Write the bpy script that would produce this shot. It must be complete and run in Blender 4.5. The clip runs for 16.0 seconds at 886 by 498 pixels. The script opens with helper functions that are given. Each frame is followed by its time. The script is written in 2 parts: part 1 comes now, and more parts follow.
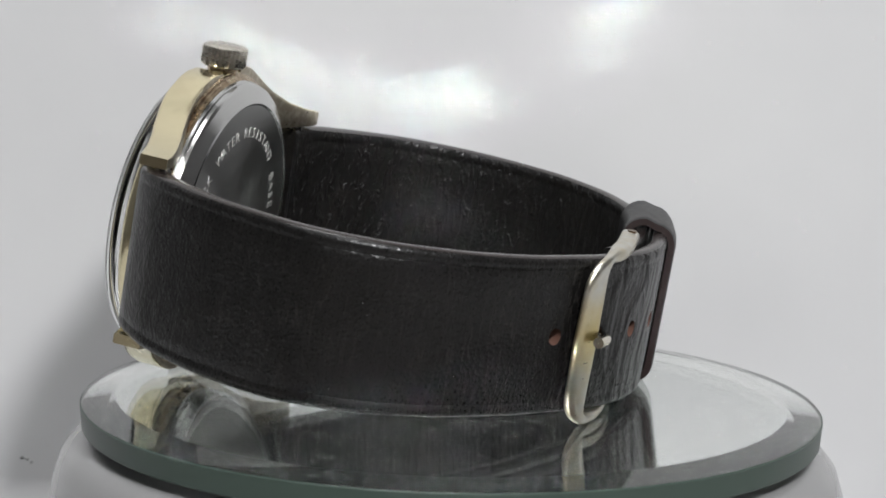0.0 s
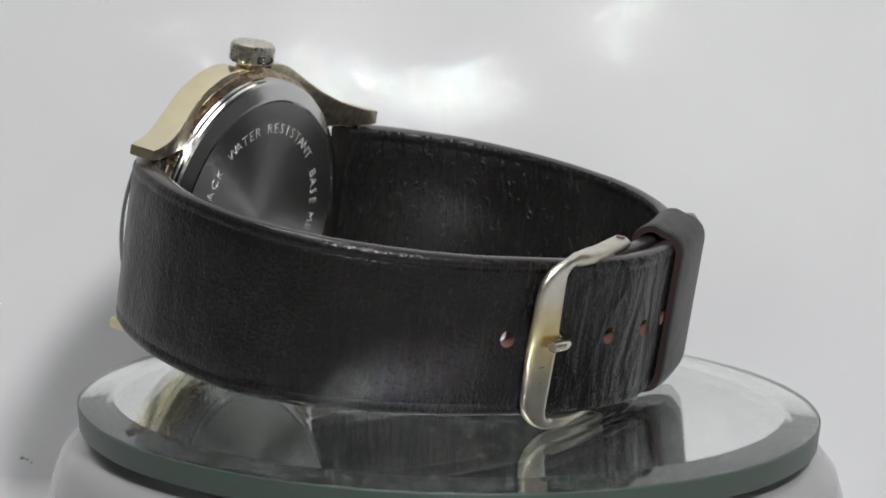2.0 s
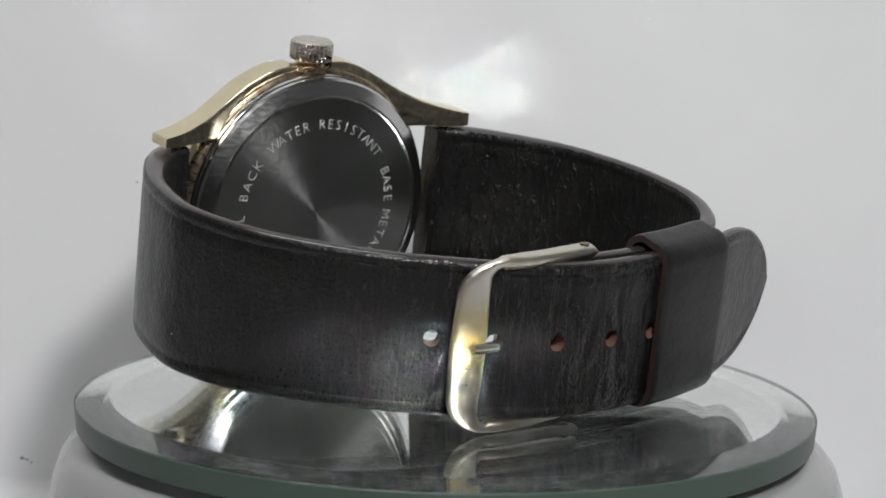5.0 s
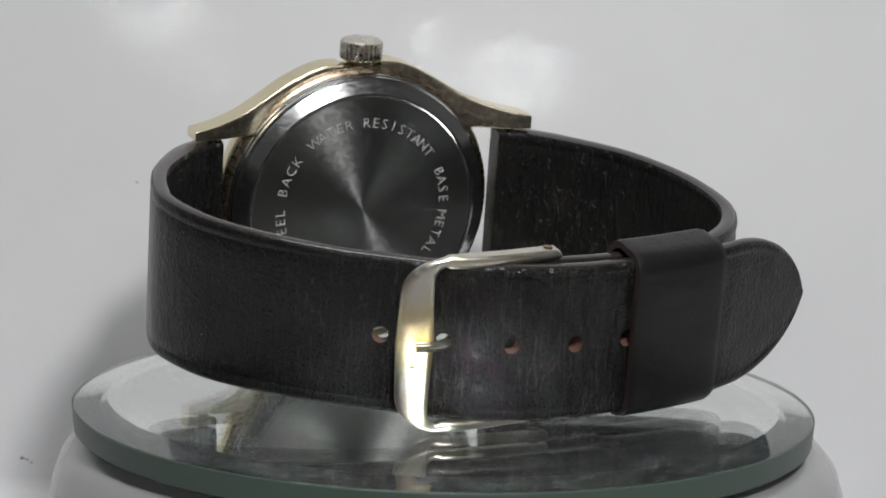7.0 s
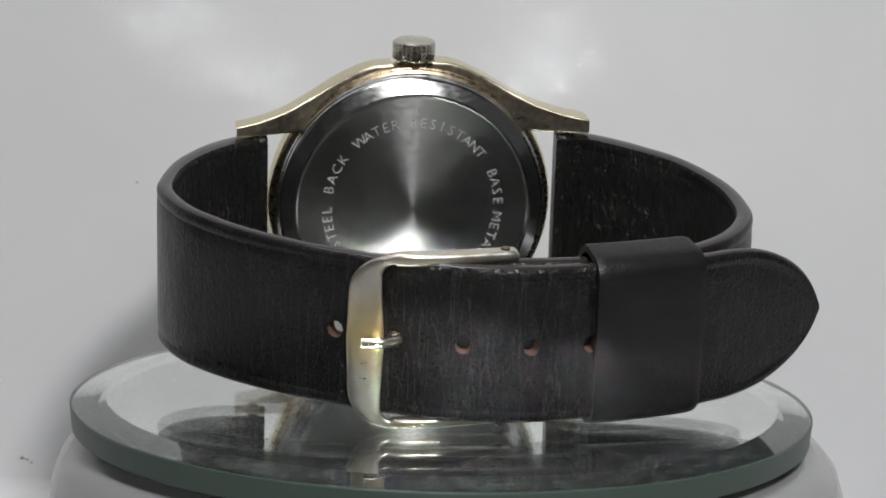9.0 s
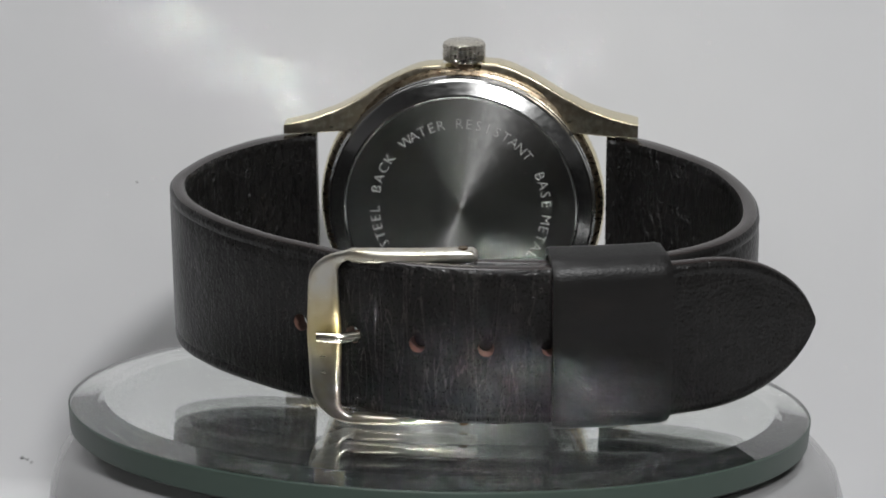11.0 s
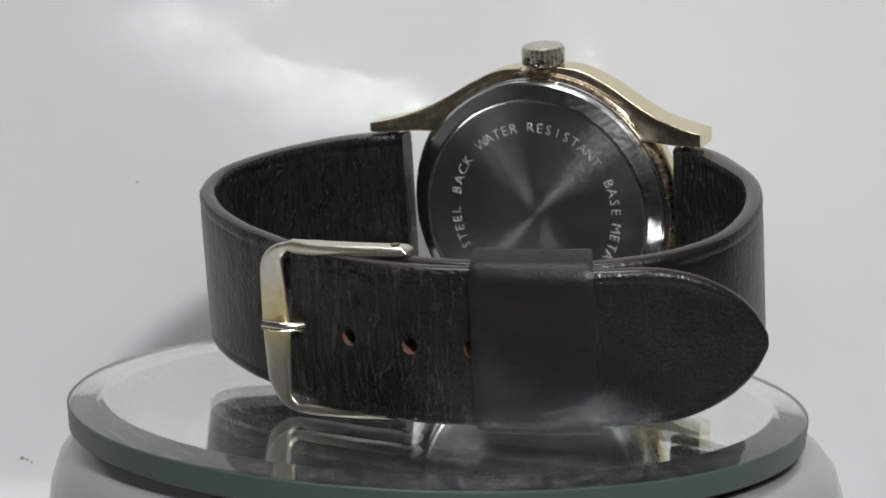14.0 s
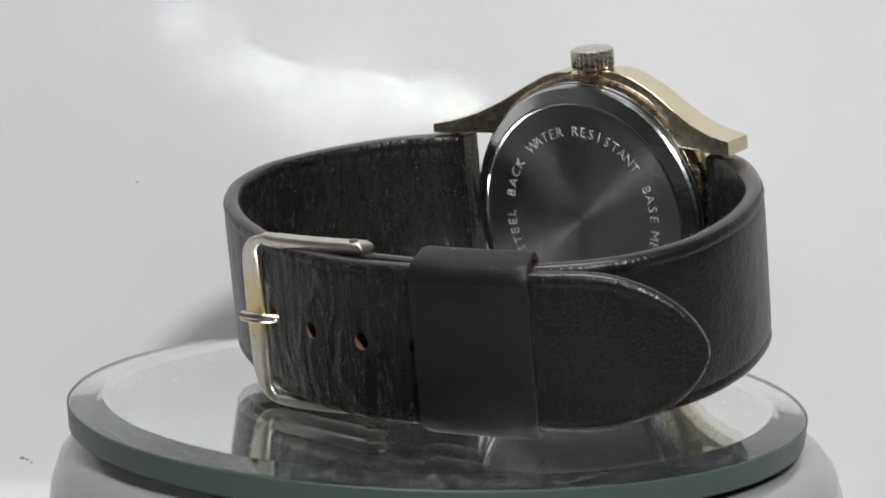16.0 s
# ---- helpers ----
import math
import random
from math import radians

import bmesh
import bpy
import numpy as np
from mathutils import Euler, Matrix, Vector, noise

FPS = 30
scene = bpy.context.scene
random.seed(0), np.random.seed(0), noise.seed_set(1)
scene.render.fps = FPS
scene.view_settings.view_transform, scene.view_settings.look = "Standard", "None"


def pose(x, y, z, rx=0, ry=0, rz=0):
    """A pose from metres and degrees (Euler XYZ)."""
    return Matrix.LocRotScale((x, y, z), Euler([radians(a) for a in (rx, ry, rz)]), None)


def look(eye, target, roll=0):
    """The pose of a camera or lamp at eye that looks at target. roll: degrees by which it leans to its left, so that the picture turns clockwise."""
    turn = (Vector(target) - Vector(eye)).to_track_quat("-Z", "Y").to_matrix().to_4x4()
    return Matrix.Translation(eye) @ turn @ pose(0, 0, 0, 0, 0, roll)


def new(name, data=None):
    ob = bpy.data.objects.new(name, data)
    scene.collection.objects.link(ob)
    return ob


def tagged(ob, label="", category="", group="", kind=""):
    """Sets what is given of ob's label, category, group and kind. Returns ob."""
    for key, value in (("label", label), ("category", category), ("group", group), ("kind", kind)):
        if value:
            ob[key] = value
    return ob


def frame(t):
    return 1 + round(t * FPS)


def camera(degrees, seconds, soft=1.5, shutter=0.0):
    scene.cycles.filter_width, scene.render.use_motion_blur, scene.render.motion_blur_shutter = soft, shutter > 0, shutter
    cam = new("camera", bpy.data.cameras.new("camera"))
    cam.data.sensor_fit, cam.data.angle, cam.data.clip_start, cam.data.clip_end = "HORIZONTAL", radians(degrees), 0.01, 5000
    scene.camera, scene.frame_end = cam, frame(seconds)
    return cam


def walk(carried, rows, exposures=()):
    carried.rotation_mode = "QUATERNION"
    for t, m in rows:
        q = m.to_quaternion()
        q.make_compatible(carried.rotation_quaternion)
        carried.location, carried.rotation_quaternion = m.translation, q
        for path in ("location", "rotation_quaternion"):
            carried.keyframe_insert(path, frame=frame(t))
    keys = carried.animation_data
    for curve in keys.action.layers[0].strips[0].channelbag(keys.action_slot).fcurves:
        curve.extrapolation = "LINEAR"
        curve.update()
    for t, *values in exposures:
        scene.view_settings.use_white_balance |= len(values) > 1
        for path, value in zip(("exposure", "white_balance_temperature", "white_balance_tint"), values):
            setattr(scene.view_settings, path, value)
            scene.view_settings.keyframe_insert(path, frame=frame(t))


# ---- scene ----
cam = camera(20.386, 16.0, soft=1.6)
cam.data.dof.use_dof, cam.data.dof.focus_distance, cam.data.dof.aperture_fstop = True, 0.272, 64
EYE = (0.0, -0.270, 0.05746)
TILT, PAN, LEAN = 8.664, 0.210, 1.822
view = pose(*EYE) @ pose(0, 0, 0, 90 - TILT, 0, PAN) @ pose(0, 0, 0, 0, 0, LEAN)
walk(cam, [(0, view), (16.0, view)],
     [(0, -0.04), (3.5, -0.06), (6.5, -0.22), (8.0, -0.27), (9.0, -0.32), (12.5, -0.34), (13.5, -0.19), (14.5, -0.08), (16.0, 0.02)])

# turn of the table in degrees, second by second
TURNS = [(0.0, 63.26), (0.5, 59.86), (1.0, 56.37), (1.5, 52.81), (2.0, 49.19), (2.5, 45.65), (3.0, 42.20),
         (3.5, 38.80), (4.0, 35.40), (5.25, 26.62), (6.5, 17.82), (7.0, 14.28), (7.5, 10.70), (8.0, 7.19), (8.5, 3.79),
         (9.0, 0.45), (10.25, -7.60), (11.5, -15.65), (12.0, -19.08), (12.5, -22.55), (13.0, -26.00), (13.5, -29.36),
         (14.0, -32.66), (14.5, -36.00), (15.0, -39.35), (15.5, -42.85), (16.0, -46.40)]
WATCH = pose(-0.0046, 0.0249, 0.01705) @ pose(0, 0, 0, 0, 0, 8.6) @ pose(0, 0, 0, 8.9, 0, 0) @ pose(0, 0, 0, 0, -1.5, 0)

# ---------------------------------------------------------------- light
world = bpy.data.worlds.new("room")
world.use_nodes = True
world.node_tree.nodes["Background"].inputs[0].default_value = (0.75, 0.78, 0.8, 1)
world.node_tree.nodes["Background"].inputs[1].default_value = 0.05
scene.world = world


def area_lamp(name, eye, target, size, power, colour=(1, 0.98, 0.95), shape="DISK"):
    data = bpy.data.lights.new(name, "AREA")
    data.shape, data.size, data.energy, data.color = shape, size, power, colour
    ob = new(name, data)
    ob.matrix_world = look(eye, target)
    return ob


area_lamp("ceiling_light", (-0.06, -0.11, 0.58), (0, 0.03, 0), 0.30, 1.85, (0.985, 0.99, 1.0))
area_lamp("desk_lamp_light", (0.068, -0.265, 0.212), (0, 0.02, 0.01), 0.034, 1.14, (0.985, 0.99, 1.0))
scene.view_settings.exposure = 0.0
# light thrown back by the mirror plate stays sharp on the paper and the leather
scene.cycles.blur_glossy = 0.0
scene.cycles.sample_clamp_indirect = 0.0


# ---------------------------------------------------------------- materials
def material(name, colour, rough=0.5, metal=0.0, **more):
    m = bpy.data.materials.new(name)
    m.use_nodes = True
    b = m.node_tree.nodes["Principled BSDF"]
    b.inputs["Base Color"].default_value = (*colour, 1)
    b.inputs["Roughness"].default_value = rough
    b.inputs["Metallic"].default_value = metal
    for key, value in more.items():
        b.inputs[key.replace("_", " ")].default_value = value
    return m


def nodes_of(m):
    return m.node_tree.nodes, m.node_tree.links, m.node_tree.nodes["Principled BSDF"]


def coords(m, scale=(1, 1, 1), attribute="", turn=(0, 0, 0)):
    n, l, _ = nodes_of(m)
    if attribute:
        src = n.new("ShaderNodeAttribute")
        src.attribute_name = attribute
        out = src.outputs["Vector"]
    else:
        out = n.new("ShaderNodeTexCoord").outputs["Object"]
    mp = n.new("ShaderNodeMapping")
    mp.inputs["Scale"].default_value = scale
    mp.inputs["Rotation"].default_value = turn
    l.new(out, mp.inputs["Vector"])
    return mp.outputs["Vector"]


def tex(m, kind, vector, scale, detail=3.0, out=0, **more):
    n, l, _ = nodes_of(m)
    t = n.new(kind)
    t.inputs["Scale"].default_value = scale
    if "Detail" in t.inputs:
        t.inputs["Detail"].default_value = detail
    for key, value in more.items():
        t.inputs[key].default_value = value
    l.new(vector, t.inputs["Vector"])
    return t.outputs[out]


def ramp(m, value, stops):
    n, l, _ = nodes_of(m)
    r = n.new("ShaderNodeValToRGB")
    while len(r.color_ramp.elements) < len(stops):
        r.color_ramp.elements.new(0.5)
    for e, (p, c) in zip(r.color_ramp.elements, stops):
        e.position, e.color = p, (*c, 1) if len(c) == 3 else c
    l.new(value, r.inputs[0])
    return r.outputs[0]


def grey(v):
    return (v, v, v)


def bump(m, height, strength, distance, before=None):
    n, l, b = nodes_of(m)
    k = n.new("ShaderNodeBump")
    k.inputs["Strength"].default_value, k.inputs["Distance"].default_value = strength, distance
    l.new(height, k.inputs["Height"])
    if before is not None:
        l.new(before, k.inputs["Normal"])
    l.new(k.outputs[0], b.inputs["Normal"])
    return k.outputs[0]


def plug(m, output, socket):
    n, l, b = nodes_of(m)
    l.new(output, b.inputs[socket])


def product(m, one, two):
    n, l, b = nodes_of(m)
    k = n.new("ShaderNodeMath")
    k.operation = "MULTIPLY"
    l.new(one, k.inputs[0])
    l.new(two, k.inputs[1])
    return k.outputs[0]


def leather_material(name, crease, rough, depth=1.15, crinkle=0.0, shine=0.27, reach=0.1, pores=0.42):
    m = material(name, (0.008, 0.007, 0.0065), rough, Specular_IOR_Level=shine, Coat_Weight=0.25, Coat_Roughness=0.7, Coat_IOR=1.4)
    sw = coords(m, (1, 1, 1), "sw")
    folds = tex(m, "ShaderNodeTexNoise", coords(m, (0.36, 0.10, 1), "sw"), 1.0, 1.0, Distortion=0.8)
    cracks = ramp(m, tex(m, "ShaderNodeTexNoise", coords(m, (0.62, 0.07, 1), "sw"), 1.0, 4.0, Distortion=1.4),
                  [(0.484, grey(0)), (0.5, grey(1)), (0.516, grey(0))])
    grain = tex(m, "ShaderNodeTexVoronoi", sw, 2.5, 0, 0)
    fine = tex(m, "ShaderNodeTexNoise", coords(m, (1, 0.5, 1), "sw"), 5.0, 3.0)
    patches = tex(m, "ShaderNodeTexNoise", sw, 0.16, 4.0)
    # most creased where the strap is bent round the buckle
    n, l, b = nodes_of(m)
    along = n.new("ShaderNodeSeparateXYZ")
    l.new(sw, along.inputs[0])
    span = n.new("ShaderNodeMapRange")
    span.inputs["From Min"].default_value, span.inputs["From Max"].default_value = 0, 130
    l.new(along.outputs[0], span.inputs["Value"])
    where = ramp(m, span.outputs[0], [(0.0, grey(0.5)), (0.12, grey(0.25)), (0.42, grey(0.3)), (0.52, grey(1)), (0.66, grey(1)), (0.76, grey(0.3))])
    a = bump(m, grain, pores, 0.00012)
    a = bump(m, fine, 0.15, 0.00006, a)
    a = bump(m, product(m, cracks, where), crease, 0.00006, a)
    a = bump(m, product(m, folds, where), crease, 0.0004, a)
    # long soft wrinkles, only where the strap bends round the buckle
    wrinkles = tex(m, "ShaderNodeTexNoise", coords(m, (0.30, 0.10, 1), "sw"), 1.0, 1.0, Distortion=0.7)
    bent = ramp(m, span.outputs[0], [(0.44, grey(0)), (0.52, grey(1)), (0.66, grey(1)), (0.74, grey(0))])
    a = bump(m, product(m, ramp(m, wrinkles, [(0.36, grey(0)), (0.58, grey(1)), (0.75, grey(0.5))]), bent), crease, 0.00045, a)
    if crinkle:
        web = tex(m, "ShaderNodeTexNoise", coords(m, (1.3, 0.4, 1), "sw"), 0.95, 3.0, Distortion=0.7)
        near = ramp(m, span.outputs[0], [(0.0, grey(1)), (reach, grey(0.75)), (reach + 0.1, grey(0.15))])
        a = bump(m, product(m, ramp(m, web, [(0.5, grey(0)), (0.62, grey(1)), (0.74, grey(0.6))]), near), crinkle, 0.0008, a)
    bump(m, patches, 0.3, 0.0009, a)
    n, l, b = nodes_of(m)
    depth *= 0.45
    tone = ramp(m, patches, [(0.3, tuple(depth * c for c in (0.004, 0.0037, 0.0035))), (0.62, tuple(depth * c for c in (0.008, 0.0072, 0.0066))), (0.8, tuple(depth * c for c in (0.016, 0.0135, 0.0115)))])
    scuff = n.new("ShaderNodeMix")
    scuff.data_type = "RGBA"
    weight = n.new("ShaderNodeMath")
    weight.operation = "MULTIPLY"
    l.new(cracks, weight.inputs[0])
    worn = n.new("ShaderNodeSeparateXYZ")
    l.new(sw, worn.inputs[0])
    bend = n.new("ShaderNodeMapRange")
    bend.inputs["From Min"].default_value, bend.inputs["From Max"].default_value = 42, 66
    bend.inputs["To Min"].default_value, bend.inputs["To Max"].default_value = 0.3 * crease, 1.0 * crease
    l.new(worn.outputs[0], bend.inputs["Value"])
    fade = n.new("ShaderNodeMapRange")
    fade.inputs["From Min"].default_value, fade.inputs["From Max"].default_value = 88, 106
    fade.inputs["To Min"].default_value, fade.inputs["To Max"].default_value = 1.0, 0.25
    l.new(worn.outputs[0], fade.inputs["Value"])
    both = n.new("ShaderNodeMath")
    both.operation = "MULTIPLY"
    l.new(bend.outputs[0], both.inputs[0])
    l.new(fade.outputs[0], both.inputs[1])
    l.new(both.outputs[0], weight.inputs[1])
    l.new(weight.outputs[0], scuff.inputs["Factor"])
    l.new(tone, scuff.inputs["A"])
    scuff.inputs["B"].default_value = (0.06, 0.055, 0.05, 1)
    plug(m, scuff.outputs["Result"], "Base Color")
    plug(m, ramp(m, fine, [(0.3, grey(rough - 0.07)), (0.75, grey(rough + 0.10))]), "Roughness")
    return m


LEATHER = leather_material("black leather", 0.25, 0.34)
LEATHER_CREASED = leather_material("creased black leather", 0.55, 0.31)
LINING = leather_material("wrinkled leather lining", 0.4, 0.31, 1.5, 1.0, reach=0.28)
LINING_SMOOTH = leather_material("rubbed leather lining", 0.3, 0.34, 1.5, 1.0, reach=0.06)
LEATHER_LOOP = leather_material("smooth black leather", 0.06, 0.42, 1.1, 0.0, 0.29, pores=0.15)
CUT = material("raw leather edge", (0.11, 0.052, 0.036), 0.8)
bump(CUT, tex(CUT, "ShaderNodeTexNoise", coords(CUT), 3000, 3), 0.6, 0.0001)
CUT_RED = material("reddish cut edge", (0.026, 0.016, 0.015), 0.5)
EDGE = material("dyed leather edge", (0.022, 0.017, 0.016), 0.22)
bump(EDGE, tex(EDGE, "ShaderNodeTexNoise", coords(EDGE), 1200, 2), 0.25, 0.00006)


def metal_material(name, colour, rough, worn=None, amount=0.6, grain=260, relief=0.016):
    m = material(name, colour, rough, 1.0)
    c = coords(m)
    big = tex(m, "ShaderNodeTexNoise", c, grain, 5)
    fine = tex(m, "ShaderNodeTexNoise", coords(m, (1, 1, 2.5)), 900, 4)
    if worn:
        plug(m, ramp(m, big, [(amount - 0.2, colour), (amount + 0.14, worn)]), "Base Color")
    plug(m, ramp(m, fine, [(0.3, grey(rough * 0.8)), (0.7, grey(min(1, rough * 1.25)))]), "Roughness")
    bump(m, fine, relief, 0.00004)
    return m


GOLD = metal_material("worn pale gold plate", (0.76, 0.68, 0.46), 0.20, (0.60, 0.50, 0.33), 0.78)
GOLD_BACK = metal_material("corroded gold plate", (0.46, 0.38, 0.27), 0.28, (0.24, 0.17, 0.11), 0.55, 1100)
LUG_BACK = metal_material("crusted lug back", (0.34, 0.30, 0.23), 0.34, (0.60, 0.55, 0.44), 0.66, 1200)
BUCKLE = metal_material("worn silver gilt", (0.61, 0.595, 0.54), 0.34, (0.56, 0.50, 0.36), 0.60, 420, 0.008)


def worn_spot(m, centre, colour, inner, outer):
    """Plating rubbed through to the brass around one point, in metres."""
    n, l, b = nodes_of(m)
    far = n.new("ShaderNodeVectorMath")
    far.operation = "DISTANCE"
    l.new(coords(m), far.inputs[0])
    far.inputs[1].default_value = centre
    near = n.new("ShaderNodeMapRange")
    near.inputs["From Min"].default_value, near.inputs["From Max"].default_value = inner, outer
    near.inputs["To Min"].default_value, near.inputs["To Max"].default_value = 0.85, 0.0
    l.new(far.outputs["Value"], near.inputs["Value"])
    mix = n.new("ShaderNodeMix")
    mix.data_type = "RGBA"
    l.new(near.outputs[0], mix.inputs["Factor"])
    l.new(b.inputs["Base Color"].links[0].from_socket, mix.inputs["A"])
    mix.inputs["B"].default_value = (*colour, 1)
    l.new(mix.outputs["Result"], b.inputs["Base Color"])


worn_spot(BUCKLE, (-0.0105, -0.0448, 0.0005), (0.66, 0.53, 0.22), 0.0008, 0.0052)
STEEL = metal_material("polished steel", (0.55, 0.55, 0.54), 0.19)
PRONG = metal_material("bare buckle steel", (0.72, 0.70, 0.66), 0.2, (0.66, 0.56, 0.34), 0.62)
CROWN = metal_material("tarnished plated crown", (0.58, 0.55, 0.48), 0.27)

RIVET = metal_material("tarnished brass", (0.16, 0.11, 0.06), 0.3)

BRUSHED = material("turned steel", (0.39, 0.39, 0.38), 0.32, 1.0, Anisotropic=0.85, Anisotropic_Rotation=0.25)
nn, ll, bb = nodes_of(BRUSHED)
tangent = nn.new("ShaderNodeTangent")
tangent.direction_type, tangent.axis = "RADIAL", "Y"
ll.new(tangent.outputs[0], bb.inputs["Tangent"])
plug(BRUSHED, ramp(BRUSHED, tex(BRUSHED, "ShaderNodeTexNoise", coords(BRUSHED), 1500, 5), [(0.35, grey(0.29)), (0.7, grey(0.36))]), "Roughness")
old = None
for turn, size in ((0.4, 1.0), (1.3, 1.3), (2.5, 0.9)):
    scratch = tex(BRUSHED, "ShaderNodeTexNoise", coords(BRUSHED, (120 * size, 1, 3200 * size), turn=(0, turn, 0)), 1.0, 2.0)
    line = ramp(BRUSHED, scratch, [(0.68, grey(0)), (0.72, grey(1))])
    old = bump(BRUSHED, line, 0.18, 0.00002, old)
ENGRAVED = material("engraved steel", (0.82, 0.82, 0.80), 0.42, 0.6)

GLASS = material("clear glass", (0.965, 0.985, 0.975), 0.0, 0.0, Transmission_Weight=1.0, IOR=1.5)
CRYSTAL = material("watch crystal", (0.92, 0.93, 0.92), 0.03, 0.0, Transmission_Weight=1.0, IOR=1.5)
GLASS_EDGE = material("ground glass edge", (0.045, 0.066, 0.054), 0.4, Specular_IOR_Level=0.25)
MIRROR = material("silvering", (0.90, 0.915, 0.90), 0.012, 0.90)
DIAL = material("cream dial", (0.7, 0.66, 0.55), 0.5)
PLASTIC = material("silver grey plastic", (0.24, 0.24, 0.24), 0.22, 0.0, Coat_Weight=0.4)
plug(PLASTIC, ramp(PLASTIC, tex(PLASTIC, "ShaderNodeTexNoise", coords(PLASTIC), 60, 4), [(0.3, grey(0.2)), (0.7, grey(0.28))]), "Roughness")
GAP_BLACK = material("black gap shade", (0.012, 0.012, 0.012), 0.6)
# Metallic, unlike real paper, so light arcs off the mirror plate show on it
PAPER = material("white paper made metallic", (0.80, 0.80, 0.80), 0.95, 0.95)
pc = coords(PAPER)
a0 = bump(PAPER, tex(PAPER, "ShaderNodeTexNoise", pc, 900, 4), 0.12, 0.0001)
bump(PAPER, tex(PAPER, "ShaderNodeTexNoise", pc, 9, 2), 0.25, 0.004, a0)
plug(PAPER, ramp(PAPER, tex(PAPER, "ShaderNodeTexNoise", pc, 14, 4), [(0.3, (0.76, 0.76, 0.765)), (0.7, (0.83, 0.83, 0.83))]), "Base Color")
WALL = material("painted wall", (0.30, 0.30, 0.30), 0.8)
bump(WALL, tex(WALL, "ShaderNodeTexNoise", coords(WALL), 200, 3), 0.2, 0.0005)
# Darker copy of the wall paint, so leather and steel reflect little
DARK_WALL = material("wall dimmed for reflections", (0.15, 0.15, 0.15), 0.8)
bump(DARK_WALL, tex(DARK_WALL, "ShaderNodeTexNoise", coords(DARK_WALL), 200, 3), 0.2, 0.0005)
TABLE = material("dark table top", (0.045, 0.04, 0.036), 0.45)
plug(TABLE, ramp(TABLE, tex(TABLE, "ShaderNodeTexNoise", coords(TABLE, (1, 9, 1)), 14, 4), [(0.3, (0.09, 0.08, 0.07)), (0.7, (0.15, 0.13, 0.115))]), "Base Color")
SPECK = material("dark speck", (0.03, 0.03, 0.03), 0.7)

MM = 0.001


# ---------------------------------------------------------------- building helpers
def part(name, bm, mat, parent=None, label="", smooth=True, sharp=38):
    me = bpy.data.meshes.new(name)
    bm.to_mesh(me)
    bm.free()
    for m in (mat if isinstance(mat, (list, tuple)) else [mat]):
        me.materials.append(m)
    if smooth:
        me.shade_smooth()
        me.set_sharp_from_angle(angle=radians(sharp))
    ob = new(name, me)
    ob.parent = parent
    if label:
        tagged(ob, label)
    return ob


def recalc(bm):
    bmesh.ops.recalc_face_normals(bm, faces=bm.faces)
    return bm


def spline(points, step):
    """Points along a smooth curve through the given ones, a step apart."""
    p = np.array(points, float)
    p = np.vstack([2 * p[0] - p[1], p, 2 * p[-1] - p[-2]])
    fine = []
    for i in range(1, len(p) - 2):
        a, b, c, d = p[i - 1:i + 3]
        for k in range(40):
            t = k / 40
            fine.append(0.5 * (2 * b + (c - a) * t + (2 * a - 5 * b + 4 * c - d) * t * t + (3 * b - a - 3 * c + d) * t ** 3))
    fine.append(p[-2])
    fine = np.array(fine)
    s = np.concatenate([[0], np.cumsum(np.linalg.norm(np.diff(fine, axis=0), axis=1))])
    n = max(2, int(round(s[-1] / step)))
    q = np.linspace(0, s[-1], n + 1)
    return np.stack([np.interp(q, s, fine[:, i]) for i in range(fine.shape[1])], 1), q


def lathe(profile, axis="y", centre=(0, 0, 0), n=96, flute=None):
    """A turned body from (radius, height) in millimetres."""
    bm = bmesh.new()
    rings = []
    for j, (r, h) in enumerate(profile):
        ring = []
        for i in range(n):
            a = 2 * math.pi * i / n
            k = r if flute is None else flute(j, r, i)
            c, s = k * math.cos(a), k * math.sin(a)
            q = {"y": (c, h, s), "z": (c, s, h)}[axis]
            ring.append(bm.verts.new([(x + o) * MM for x, o in zip(q, centre)]))
        rings.append(ring)
    for a, b in zip(rings, rings[1:]):
        for i in range(n):
            bm.faces.new((a[i], a[(i + 1) % n], b[(i + 1) % n], b[i]))
    for ring, (r, h) in ((rings[0], profile[0]), (rings[-1], profile[-1])):
        bm.faces.new(ring)
    return recalc(bm)


def tube(points, radius, n=12):
    """A round rod along points in millimetres."""
    bm = bmesh.new()
    pts = [Vector(q) for q in points]
    rings = []
    for i, q in enumerate(pts):
        d = (pts[min(i + 1, len(pts) - 1)] - pts[max(i - 1, 0)]).normalized()
        side = d.cross(Vector((0, 0, 1)) if abs(d.z) < 0.9 else Vector((1, 0, 0))).normalized()
        up = side.cross(d)
        rings.append([bm.verts.new((q + radius * (math.cos(2 * math.pi * k / n) * side + math.sin(2 * math.pi * k / n) * up)) * MM) for k in range(n)])
    for a, b in zip(rings, rings[1:]):
        for k in range(n):
            bm.faces.new((a[k], a[(k + 1) % n], b[(k + 1) % n], b[k]))
    bm.faces.new(rings[0]), bm.faces.new(rings[-1])
    return recalc(bm)


def smoothstep(a, b, x):
    t = min(max((x - a) / (b - a), 0), 1)
    return t * t * (3 - 2 * t)


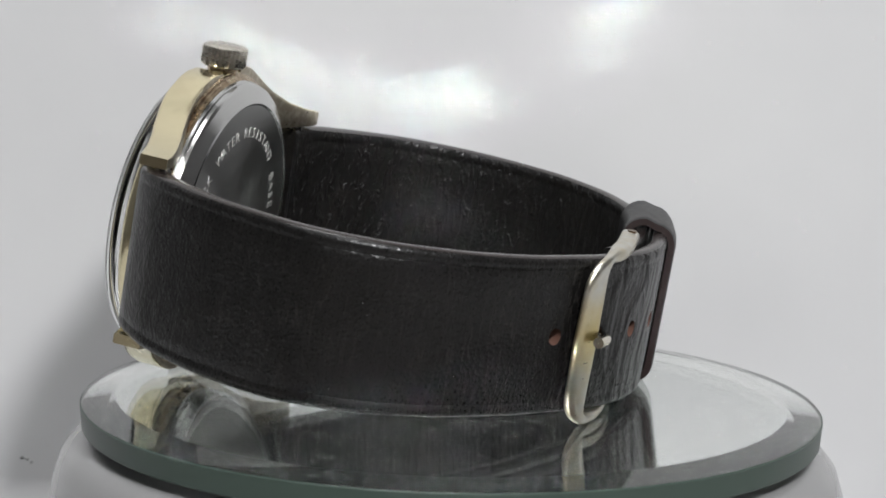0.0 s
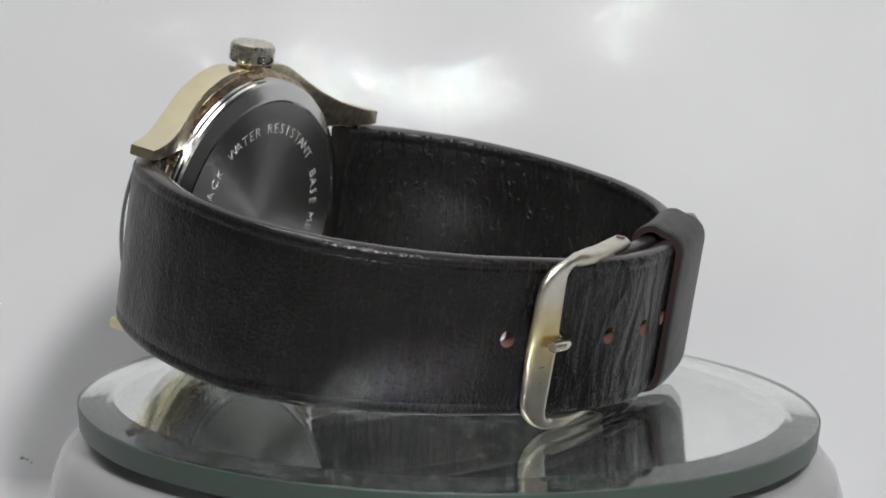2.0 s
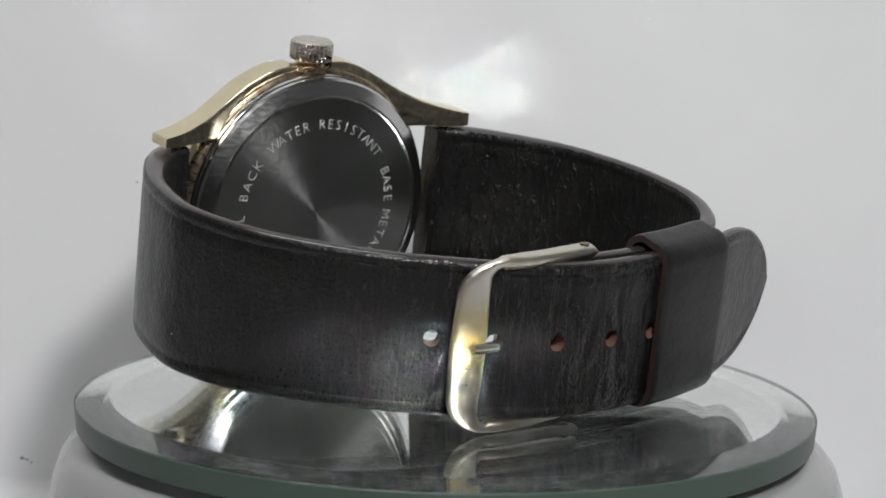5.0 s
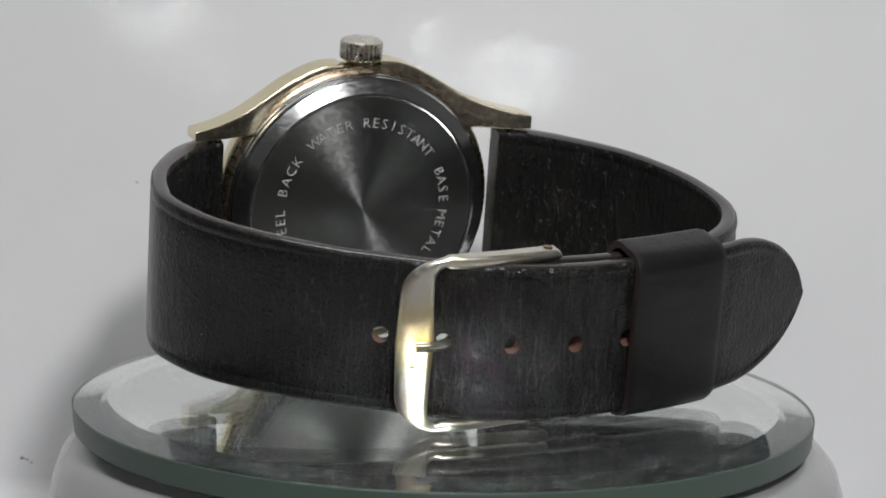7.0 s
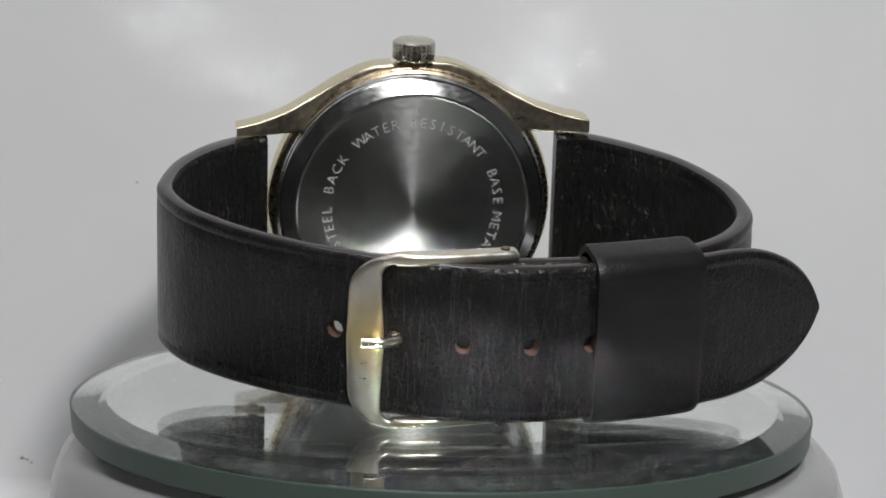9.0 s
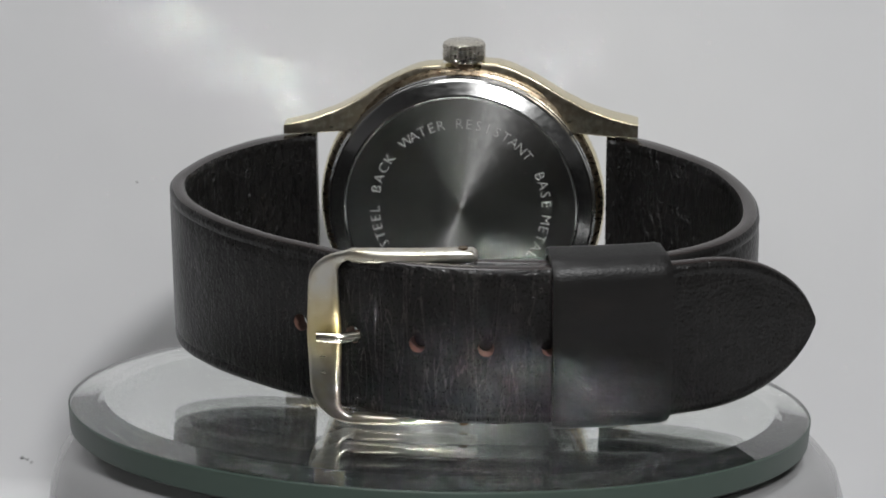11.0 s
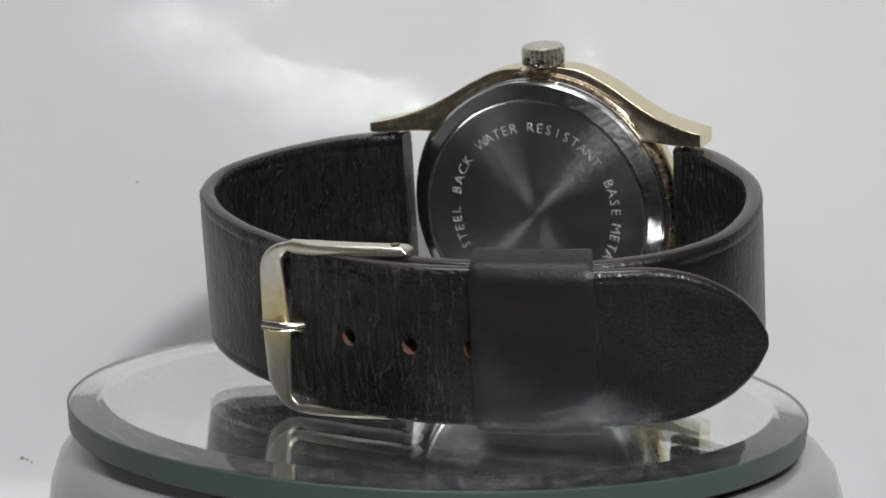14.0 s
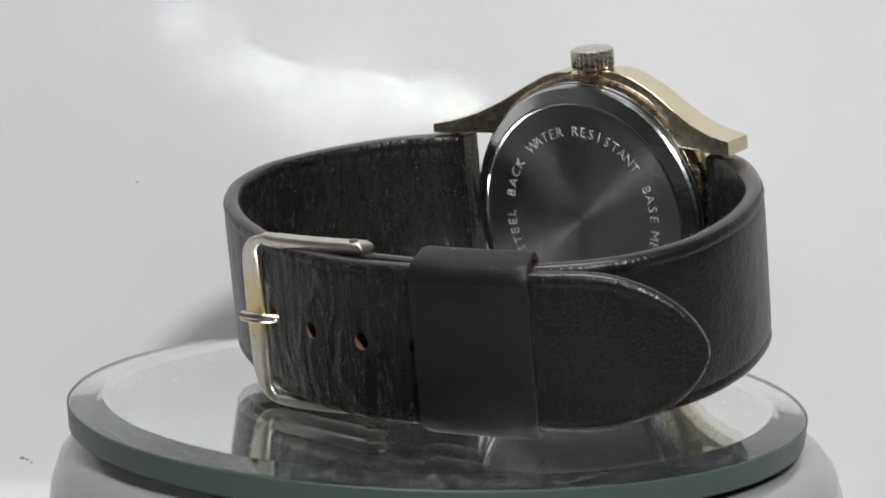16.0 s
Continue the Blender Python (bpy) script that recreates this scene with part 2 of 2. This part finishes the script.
# ---------------------------------------------------------------- the setting
def paper_sweep():
    floor_z, back, r = -30, 64, 3
    line = []
    line += [(y, floor_z) for y in np.linspace(-95, back - r, 20)]
    line += [(back - r + r * math.sin(a), floor_z + r - r * math.cos(a)) for a in np.linspace(0.06, math.pi / 2, 24)]
    line += [(back + 0.06 * (z + 6), z) for z in np.linspace(0, 320, 12)]
    bm = bmesh.new()
    xs = np.linspace(-230, 230, 41)
    rows = [[bm.verts.new((x * MM, y * MM, (z + 0.4 * math.sin(x * 0.021 + 0.01 * y)) * MM)) for x in xs] for y, z in line]
    for a, b in zip(rows, rows[1:]):
        for i in range(len(xs) - 1):
            bm.faces.new((a[i], a[i + 1], b[i + 1], b[i]))
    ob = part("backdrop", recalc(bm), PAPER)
    mod = ob.modifiers.new("thickness", "SOLIDIFY")
    mod.thickness, mod.offset = 0.0003, 0
    tagged(ob, "white paper sheet swept up behind the turntable", "backdrop", kind="structure")


def slab(name, lo, hi, mat, label):
    bm = bmesh.new()
    bmesh.ops.create_cube(bm, size=1)
    for v in bm.verts:
        v.co = [(a + b) / 2 + c * (b - a) for a, b, c in zip(lo, hi, v.co)]
    tagged(part(name, bm, mat, smooth=False), label, name.split("_")[0], kind="structure")


def enclosure():
    # Unseen walls and ceiling, added to close the set; the front one is darkened
    slab("wall_left", (-0.62, -0.75, -0.06), (-0.58, 0.28, 0.68), WALL, "plain pale wall beside the set")
    slab("wall_right", (0.58, -0.75, -0.06), (0.62, 0.28, 0.68), WALL, "plain pale wall beside the set")
    slab("wall_back", (-0.62, 0.28, -0.06), (0.62, 0.32, 0.68), WALL, "plain pale wall behind the paper")
    slab("wall_front", (-0.62, -0.79, -0.06), (0.62, -0.75, 0.68), DARK_WALL, "unseen wall behind the camera, kept dark for reflections")
    slab("ceiling", (-0.62, -0.79, 0.68), (0.62, 0.32, 0.72), WALL, "plain pale ceiling above the set")
    slab("floor", (-0.62, -0.79, -0.06), (0.62, 0.32, -0.0303), TABLE, "dark table top under the paper")


# ---------------------------------------------------------------- the turntable
def turntable():
    top = tagged(new("turntable"), "round silver-grey plastic turntable with a mirror plate", "turntable")
    top.matrix_world = pose(0, 0.0003, 0.0001, 0.4, -0.3, 0)
    part("base", lathe([(0, -29.7), (42.4, -29.7), (43.5, -28.8), (44.2, -26), (44.5, -18), (44.45, -13), (44.1, -9.8), (43.2, -6.9),
                        (41.7, -5.1), (40.2, -4.4), (38.6, -4.3), (38.0, -5.1), (37.6, -7), (0, -7)], "z", (0.3, 0, 0), 160),
         PLASTIC, top, "glossy silver-grey plastic base")
    # Shade of the gap under the plate, put in as an added black disc
    part("gap_disc", lathe([(0, -6.9), (37.2, -6.9), (37.2, -3.5), (0, -3.5)], "z", n=96), GAP_BLACK, top, "black disc added to darken the gap under the plate")
    plate = new("mirror_plate")
    plate.parent = top
    tagged(plate, "round bevelled mirror plate with a green glass edge")
    c = (-0.64, -0.85, 0)
    bm = lathe([(0, -3.45), (40.5, -3.45), (40.85, -3.2), (41.05, -0.75), (40.9, -0.6), (37.2, 0), (0, 0)], "z", c, 192)
    glass = part("glass", bm, [GLASS, GLASS_EDGE], plate, "clear bevelled glass", sharp=3)
    for f in glass.data.polygons:
        q = f.center
        if math.hypot(q.x * 1000 - c[0], q.y * 1000 - c[1]) > 40.3 and q.z < -0.00062:
            f.material_index = 1
    part("silvering", lathe([(0, -3.42), (40.4, -3.42), (40.4, -3.35), (0, -3.35)], "z", c, 160), MIRROR, plate, "mirror silvering under the glass", sharp=3)
    return plate


# ---------------------------------------------------------------- the watch
LONG = [(-17.7, 4.5), (-19.7, 4.2), (-22.4, 2.1), (-25.4, -1.8), (-29, -8.6), (-31.1, -16.5), (-31.2, -21.5), (-29.4, -27.5), (-26.5, -32), (-22.8, -36), (-17.8, -39.9),
        (-13.8, -42.2), (-8, -45.2), (-1, -47.2), (6, -47.5), (12.8, -46.3), (18, -45.1), (25, -42.8), (32, -39.3), (40.4, -35)]
SHORT = [(17.7, 4.5), (19.9, 4.2), (23.0, 2.0), (26.9, -2.3), (31, -8.0), (33.8, -15.5), (34.7, -22), (34.1, -28.5), (31.2, -34.4), (27, -38.6), (21.5, -41.9),
         (16, -43.3), (10, -44.5), (3, -45.0), (-2.8, -44.5)]
CENTRE = np.array([0, -22.0])


def mid_height(u, v):
    a = min(max(-v / 45, 0), 1.1)
    return a * (-0.2 - 0.03 * u)


def normals(pts):
    d = np.gradient(pts, axis=0)
    n = np.stack([d[:, 1], -d[:, 0]], 1)
    n /= np.linalg.norm(n, axis=1)[:, None]
    mid = len(pts) // 3
    return n if n[mid] @ (pts[mid] - CENTRE) > 0 else -n


def band(path, half, thick, holes=()):
    """A leather band: outer and inner faces with rounded edges, pressed lines along the edges and punched holes."""
    pts, s = spline(path, 0.55)
    nrm = normals(pts)
    bm = bmesh.new()
    sw = bm.verts.layers.float_vector.new("sw")
    skip, rims = set(), []
    for hu in holes:
        front = [i for i in range(len(pts)) if pts[i][1] < -38]
        i0 = min(front, key=lambda i: abs(pts[i][0] - hu))
        rims.append(i0)
        skip |= {(i, j) for i in range(i0 - 2, i0 + 2) for j in range(8, 12)}

    def place(i, x, depth):
        """x across the width from -1 to 1; depth from the outer face; i may lie between two stations."""
        k = min(int(i), len(pts) - 2)
        f = i - k
        q, n = pts[k] * (1 - f) + pts[k + 1] * f, nrm[k] * (1 - f) + nrm[k + 1] * f
        si = s[k] * (1 - f) + s[k + 1] * f
        h = half(si, s[-1])
        w = x * h
        q = q - n * depth
        vert = bm.verts.new((q[0] * MM, q[1] * MM, (mid_height(*q) + w) * MM))
        vert[sw] = (si, w, depth)
        return vert

    def line(x, si):
        """How deep the pressed line and the rounded edge lie at x."""
        e = (1 - abs(x)) * half(si, s[-1])
        groove = 0.13 * math.exp(-((e - 1.25) / 0.22) ** 2)
        return groove + 0.30 * max(0, 1 - e / 0.55) ** 2

    # finer rows near the edges, coarse ones between
    xs = [-1, -0.96, -0.92, -0.88, -0.855, -0.83, -0.7, -0.45] + [-0.2, -0.1, 0, 0.1, 0.2] + [0.45, 0.7, 0.83, 0.855, 0.88, 0.92, 0.96, 1]
    sheets = []
    for side in (0, 1):
        rows = []
        for i in range(len(pts)):
            t = thick(s[i], s[-1])
            rows.append([place(i, x, line(x, s[i]) if side == 0 else t - 0.7 * line(x, s[i])) for x in xs])
        sheets.append(rows)
        for i in range(len(pts) - 1):
            for j in range(len(xs) - 1):
                if (i, j) not in skip:
                    f = bm.faces.new((rows[i][j], rows[i + 1][j], rows[i + 1][j + 1], rows[i][j + 1]))
                    f.material_index = 3 * side
    outer, inner = sheets
    # long edges, bulged a little
    for j in (0, -1):
        rim = []
        for i in range(len(pts)):
            t = thick(s[i], s[-1])
            rim.append([place(i, (1 + 0.18 / max(half(s[i], s[-1]), 1)) * (-1 if j == 0 else 1), t * k) for k in (0.32, 0.68)])
        for i in range(len(pts) - 1):
            for a, b in ((outer[i][j], rim[i][0]), (rim[i][0], rim[i][1]), (rim[i][1], inner[i][j])):
                k = {outer[i][j]: outer[i + 1][j], rim[i][0]: rim[i + 1][0], rim[i][1]: rim[i + 1][1], inner[i][j]: inner[i + 1][j]}
                f = bm.faces.new((a, k[a], k[b], b))
                f.material_index = 1
    for i in (0, -1):
        for j in range(len(xs) - 1):
            bm.faces.new((outer[i][j], outer[i][j + 1], inner[i][j + 1], inner[i][j]))
    # holes
    for i0 in rims:
        loops = []
        t = thick(s[i0], s[-1])
        h = half(s[i0], s[-1])
        border = [(i0 + a, 10 - 2) for a in range(-2, 2)] + [(i0 + 2, 10 + a) for a in range(-2, 2)]
        border += [(i0 - a, 12) for a in range(-2, 2)] + [(i0 - 2, 10 - a) for a in range(-2, 2)]
        for side, rows in enumerate(sheets):
            ring = []
            for i, j in border:
                ang = math.atan2(xs[j] * h, (i - i0) * 0.55)
                ring.append(place(i0 + 0.88 * math.cos(ang) / 0.55, 0.92 * math.sin(ang) / h, 0.06 if side == 0 else t))
            edge = [rows[i][j] for i, j in border]
            for k in range(16):
                bm.faces.new((edge[k], edge[(k + 1) % 16], ring[(k + 1) % 16], ring[k]))
            loops.append(ring)
        for k in range(16):
            f = bm.faces.new((loops[0][k], loops[0][(k + 1) % 16], loops[1][(k + 1) % 16], loops[1][k]))
            f.material_index = 2
    return recalc(bm)


def long_half(s, total):
    d = total - s
    h = 8.75 + 0.3 * smoothstep(2, 12, s) - 0.7 * smoothstep(20, 60, s)
    if d < 14:
        h = 8.2 * max(0.0, 1 - (1 - d / 14) ** 2.2) ** 0.6
    elif d < 30:
        h = 8.2 + (h - 8.2) * smoothstep(14, 30, d)
    return max(h, 0.7)


def short_half(s, total):
    return 8.75 - 0.5 * smoothstep(5, 60, s)


def long_thick(s, total):
    return 3.0 - 1.1 * smoothstep(1, 24, s) - 0.3 * smoothstep(total - 25, total, s)


def short_thick(s, total):
    return 3.0 - 1.0 * smoothstep(1, 24, s) - 0.2 * smoothstep(total - 20, total - 5, s)


def keeper_loop():
    """A wide leather sleeve round both bands."""
    pts, s = spline(LONG, 0.5)
    nrm = normals(pts)
    idx = [i for i in range(len(pts)) if pts[i][1] < -40 and 12.6 <= pts[i][0] <= 24.9]
    n_out, n_in, lo, hi, r = 1.05, -5.2, -9.3, 9.6, 2.5
    roll = 0.4  # the inner fold rides up over the band edge
    ring = []
    for cx, cy, a0 in ((n_out - r, hi - r, 0), (n_in + r, hi + roll - r, 90), (n_in + r, lo + r, 180), (n_out - r, lo + r, 270)):
        for k in range(6):
            a = radians(a0 + 18 * k)
            ring.append((cx, cy, math.cos(a), math.sin(a)))
    bm = bmesh.new()
    sw = bm.verts.layers.float_vector.new("sw")
    shells = []
    for rad in (r, r - 0.85):
        rows = []
        for i in idx:
            row = []
            for k, (cx, cy, c, z) in enumerate(ring):
                e = min(i - idx[0], idx[-1] - i)
                rr = rad - (0.12 if e == 0 and rad == r else 0)
                n, w = cx + rr * c, cy + rr * z
                q = pts[i] + nrm[i] * n
                v = bm.verts.new((q[0] * MM, q[1] * MM, (mid_height(*pts[i]) + w) * MM))
                v[sw] = (s[i] + 40, w, k)
                row.append(v)
            rows.append(row)
        shells.append(rows)
        for a, b in zip(rows, rows[1:]):
            for k in range(len(ring)):
                bm.faces.new((a[k], a[(k + 1) % len(ring)], b[(k + 1) % len(ring)], b[k]))
    for i in (0, -1):
        for k in range(len(ring)):
            j = (k + 1) % len(ring)
            f = bm.faces.new((shells[0][i][k], shells[0][i][j], shells[1][i][j], shells[1][i][k]))
            f.material_index = 1
    return recalc(bm)


def buckle_frame():
    """A flat U-shaped frame: a broad front bar with rounded corners and two thin arms."""
    stations = []
    for sign in (1, -1):
        tip = 0.2 if sign > 0 else 0.0
        arm = [((u, 8.3 - tip * (u + 7.9) / 12.3), (u, (9.75 if sign > 0 else 9.45) - tip * (u + 7.9) / 12.3)) for u in np.linspace(4.4, -7.9, 12)]
        # the arm ends are rounded off
        arm = [((4.95, 8.75 - tip), (4.95, 9.2 - tip)), ((4.75, 8.5 - tip), (4.75, 9.5 - tip))] + arm
        corner = []
        for k in range(1, 9):
            a = radians(90 * k / 9)
            corner.append(((-7.9 - 1.45 * math.sin(a), 7.1 + 1.45 * math.cos(a)), (-7.9 - 4.7 * math.sin(a), 5.6 + 3.85 * math.cos(a))))
        side = [((iu, sign * iw), (ou, sign * ow)) for (iu, iw), (ou, ow) in arm + corner]
        stations.append(side)
    bar = [((-9.35 + 0.3 * (1 - abs(w) / 6.2), w), (-12.6 - 0.25 * (1 - abs(w) / 6.2), w)) for w in np.linspace(5.5, -5.5, 15)]
    line = stations[0] + bar + stations[1][::-1]
    bm = bmesh.new()
    rings = []
    n = 24
    for (iu, iw), (ou, ow) in line:
        cu, cw = (iu + ou) / 2, (iw + ow) / 2
        du, dw = (ou - iu) / 2, (ow - iw) / 2
        half = math.hypot(du, dw)
        du, dw = du / half, dw / half
        ring = []
        for k in range(n):
            a = 2 * math.pi * (k + 0.5) / n
            c, z = math.cos(a), math.sin(a)
            x = half * math.copysign(abs(c) ** (0.55 + 0.1 * smoothstep(-9.5, -6, cu)), c)
            y = (0.48 + 0.55 * smoothstep(-9.5, -5, cu)) * math.copysign(abs(z) ** (0.75 - 0.1 * smoothstep(-9.5, -6, cu)), z)
            u, w = cu + du * x, cw + dw * x
            v = np.interp(u, [-14.5, -13, -9.8, -7, -2, 4.9], [-43.5, -44.1, -45.2, -45.4, -45.0, -43.8])
            ring.append(bm.verts.new((u * MM, (v + y) * MM, (w - 0.28) * MM)))
        rings.append(ring)
    for a, b in zip(rings, rings[1:]):
        for k in range(n):
            bm.faces.new((a[k], a[(k + 1) % n], b[(k + 1) % n], b[k]))
    bm.faces.new(rings[0]), bm.faces.new(rings[-1])
    return recalc(bm)


def lug(su, sw_):
    """One horn of the case, swept from the case band out to its squared end."""
    us = np.linspace(2.4, 21.3, 20)
    top_u, top_w = [2.4, 4.5, 6, 9, 12, 15, 18, 20, 21.3], [17.45, 17.3, 16.9, 15.45, 13.7, 12.3, 11.45, 11.05, 10.85]
    bm = bmesh.new()
    rings, n = [], 28
    for u in us:
        wt, wb = np.interp(u, top_u, top_w) + (0.2 if su > 0 else -0.15 - 0.2 * smoothstep(9, 20, u)), 9.0 + 0.3 * smoothstep(8, 16, u)
        f = smoothstep(8, 22, u)
        lo, hi = 3.6 - 3.2 * f, 7.3 - (2.5 if su > 0 else 3.5) * f
        ring = []
        shrink = 0.94 if u == us[-1] else 1
        for k in range(n):
            a = 2 * math.pi * (k + 0.5) / n
            c, z = math.cos(a), math.sin(a)
            w = (wt + wb) / 2 + shrink * (wt - wb) / 2 * math.copysign(abs(c) ** 0.14, c)
            v = (lo + hi) / 2 + shrink * (hi - lo) / 2 * math.copysign(abs(z) ** 0.14, z)
            ring.append(bm.verts.new((su * u * MM, v * MM, sw_ * w * MM)))
        rings.append(ring)
    for a, b in zip(rings, rings[1:]):
        for k in range(n):
            bm.faces.new((a[k], a[(k + 1) % n], b[(k + 1) % n], b[k]))
    bm.faces.new(rings[0]), bm.faces.new(rings[-1])
    recalc(bm)
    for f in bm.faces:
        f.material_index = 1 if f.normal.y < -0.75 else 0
    return bm


def engraving():
    """The words round the case back, letter by letter on a circle."""
    words = [("STEEL", 207, 6.2), ("BACK", 168, 7.6), ("WATER", 129, 6.5), ("RESISTANT", 90.5, 6.45), ("BASE", 23, 6.6), ("METAL", -8, 6.6)]
    bm = bmesh.new()
    for word, start, step in words:
        for i, letter in enumerate(word):
            data = bpy.data.curves.new("letter", "FONT")
            data.body, data.size, data.align_x, data.extrude, data.offset = letter, 1.75, "CENTER", 0.02, -0.028
            data.resolution_u = 2
            ob = bpy.data.objects.new("letter", data)
            me = bpy.data.meshes.new_from_object(ob)
            a = start - i * step
            # letters stand on the circle with their heads outwards, read from the back
            m = Matrix.Diagonal((MM, MM, MM, 1)) @ pose(0, 0.80, 0.35) @ pose(0, 0, 0, 0, -(a - 90), 0) @ pose(0, 0, 9.85) @ pose(0, 0, 0, 90, 0, 0)
            me.transform(m)
            bm.from_mesh(me)
            bpy.data.objects.remove(ob)
            bpy.data.curves.remove(data)
            bpy.data.meshes.remove(me)
    return bm


def wristwatch():
    top = tagged(new("wristwatch"), "gold-plated wristwatch on a buckled black leather strap, standing on edge", "wristwatch")
    case = part("case_band", lathe([(0, 2.75), (16.2, 2.75), (16.45, 2.8), (16.6, 2.9), (16.5, 3.0), (16.75, 3.1), (16.85, 3.22), (16.7, 3.3), (16.95, 3.4), (17.05, 3.6), (0, 3.6)]), GOLD_BACK, top, "corroded gold-plated case band")
    part("bezel", lathe([(0, 3.62), (17.15, 3.62), (17.4, 4.2), (17.4, 5.4), (17.15, 6.2), (16.6, 6.7), (16.2, 6.8), (15.9, 6.5), (0, 6.4)]), GOLD, top, "pale gold-plated bezel")
    for su in (1, -1):
        for w in (1, -1):
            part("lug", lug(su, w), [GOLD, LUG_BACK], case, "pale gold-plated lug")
    part("dial", lathe([(0, 6.45), (15.1, 6.45), (15.1, 6.6), (0, 6.6)], n=64), DIAL, top, "plain cream dial")
    part("crystal", lathe([(0, 6.85), (16.0, 6.85), (16.25, 7.3), (16.0, 8.1), (15.3, 8.9), (13.8, 9.7), (11, 10.4), (7, 10.95), (3, 11.2), (0.01, 11.25)], n=96), CRYSTAL, top, "domed clear crystal")
    back = part("case_back", lathe([(0, 2.85), (16.3, 2.85), (16.4, 2.65), (16.3, 2.35), (16.12, 2.28), (16.2, 2.1), (16.1, 1.75), (15.85, 1.5), (14.4, 0.72), (14.15, 0.67), (13.95, 0.84), (0, 0.86)]), STEEL, top, "polished steel case back", sharp=12)
    part("back_plate", lathe([(0, 0.90), (13.85, 0.90), (13.9, 0.83), (0.02, 0.83)]), BRUSHED, back, "turned steel plate", sharp=12)
    part("engraving", engraving(), ENGRAVED, back, "engraved capitals", smooth=False)

    def flutes(j, r, i):
        return r * (1 - (0.03 - 0.03 * math.cos(math.pi * i / 2) if 2 <= j <= 4 else 0))

    crown = lathe([(0, 17.55), (2.2, 17.6), (2.5, 17.75), (2.58, 18.0), (2.58, 19.55), (2.5, 19.85), (2.2, 20.05), (1.2, 20.18), (0.01, 20.2)], "z", (0.25, 5.0, 0), 112, flutes)
    crown_ob = part("crown", crown, CROWN, top, "fluted winding crown")
    part("crown_neck", lathe([(0, 16.5), (1.7, 16.5), (1.7, 17.7), (0, 17.7)], "z", (0.25, 5.0, 0), 32), GOLD_BACK, crown_ob)
    for su in (1, -1):
        part("spring_bar", tube([(su * 19.0, 2.1, -9.2), (su * 19.0, 2.1, 9.2)], 0.6), STEEL, top, "steel spring bar")
    part("strap_long", band(LONG, long_half, long_thick, (-13.8, -7.8, -1.1, 6.1, 12.75)), [LEATHER_CREASED, EDGE, CUT, LINING], top, "creased black leather strap end with punched holes")
    part("strap_short", band(SHORT, short_half, short_thick), [LEATHER, EDGE, CUT, LINING_SMOOTH], top, "black leather strap half")
    part("keeper_loop", keeper_loop(), [LEATHER_LOOP, CUT_RED], top, "wide black leather keeper loop")
    buckle = part("buckle", buckle_frame(), BUCKLE, top, "worn silver-gilt buckle frame")
    for w in (9.28, -9.73):
        part("rivet", tube([(3.5, -44.2, w - 0.3), (3.5, -44.2, w + 0.15)], 0.5), RIVET, buckle, "tarnished bar end")
    part("bar", tube([(3.4, -44.0, -9.6), (3.4, -44.0, 8.4)], 0.5), BUCKLE, buckle)
    prong, _ = spline([(-3.2, -43.2, -0.2), (-6.0, -43.7, -0.1), (-7.9, -45.7, 0), (-9.4, -46.5, 0.1), (-11.5, -46.3, 0.1)], 0.5)
    part("prong", tube(prong, 0.6), PRONG, buckle, "shiny buckle prong")
    return top


def paper_flecks():
    """Dust specks stuck to the paper."""
    bm = bmesh.new()
    for x, y, z, r in ((-58.8, 63.85, -24.7, 0.26), (-58.1, 63.85, -24.9, 0.2), (-57.5, 63.85, -25.3, 0.16), (-43.5, 65.1, 14.3, 0.16), (35.8, 66.7, 40.7, 0.16), (-35.2, 64.4, 1.8, 0.12)):
        made = bmesh.ops.create_icosphere(bm, subdivisions=1, radius=r * MM)
        for v in made["verts"]:
            v.co = (v.co.x * 1.4 + x * MM, v.co.y * 0.4 + y * MM, v.co.z * 0.8 + z * MM)
    tagged(part("paper_flecks", bm, SPECK), "tiny dark dust flecks on the white paper", "dust", kind="stuff")


def motions(plate, watch):
    rows, turned = [], []
    for t, a in TURNS:
        m = pose(0, 0, 0, 0, 0, a)
        turned.append((t, m))
        rows.append((t, m @ WATCH))
    walk(plate, turned)
    walk(watch, rows)


paper_sweep()
enclosure()
paper_flecks()
plate = turntable()
watch = wristwatch()
motions(plate, watch)
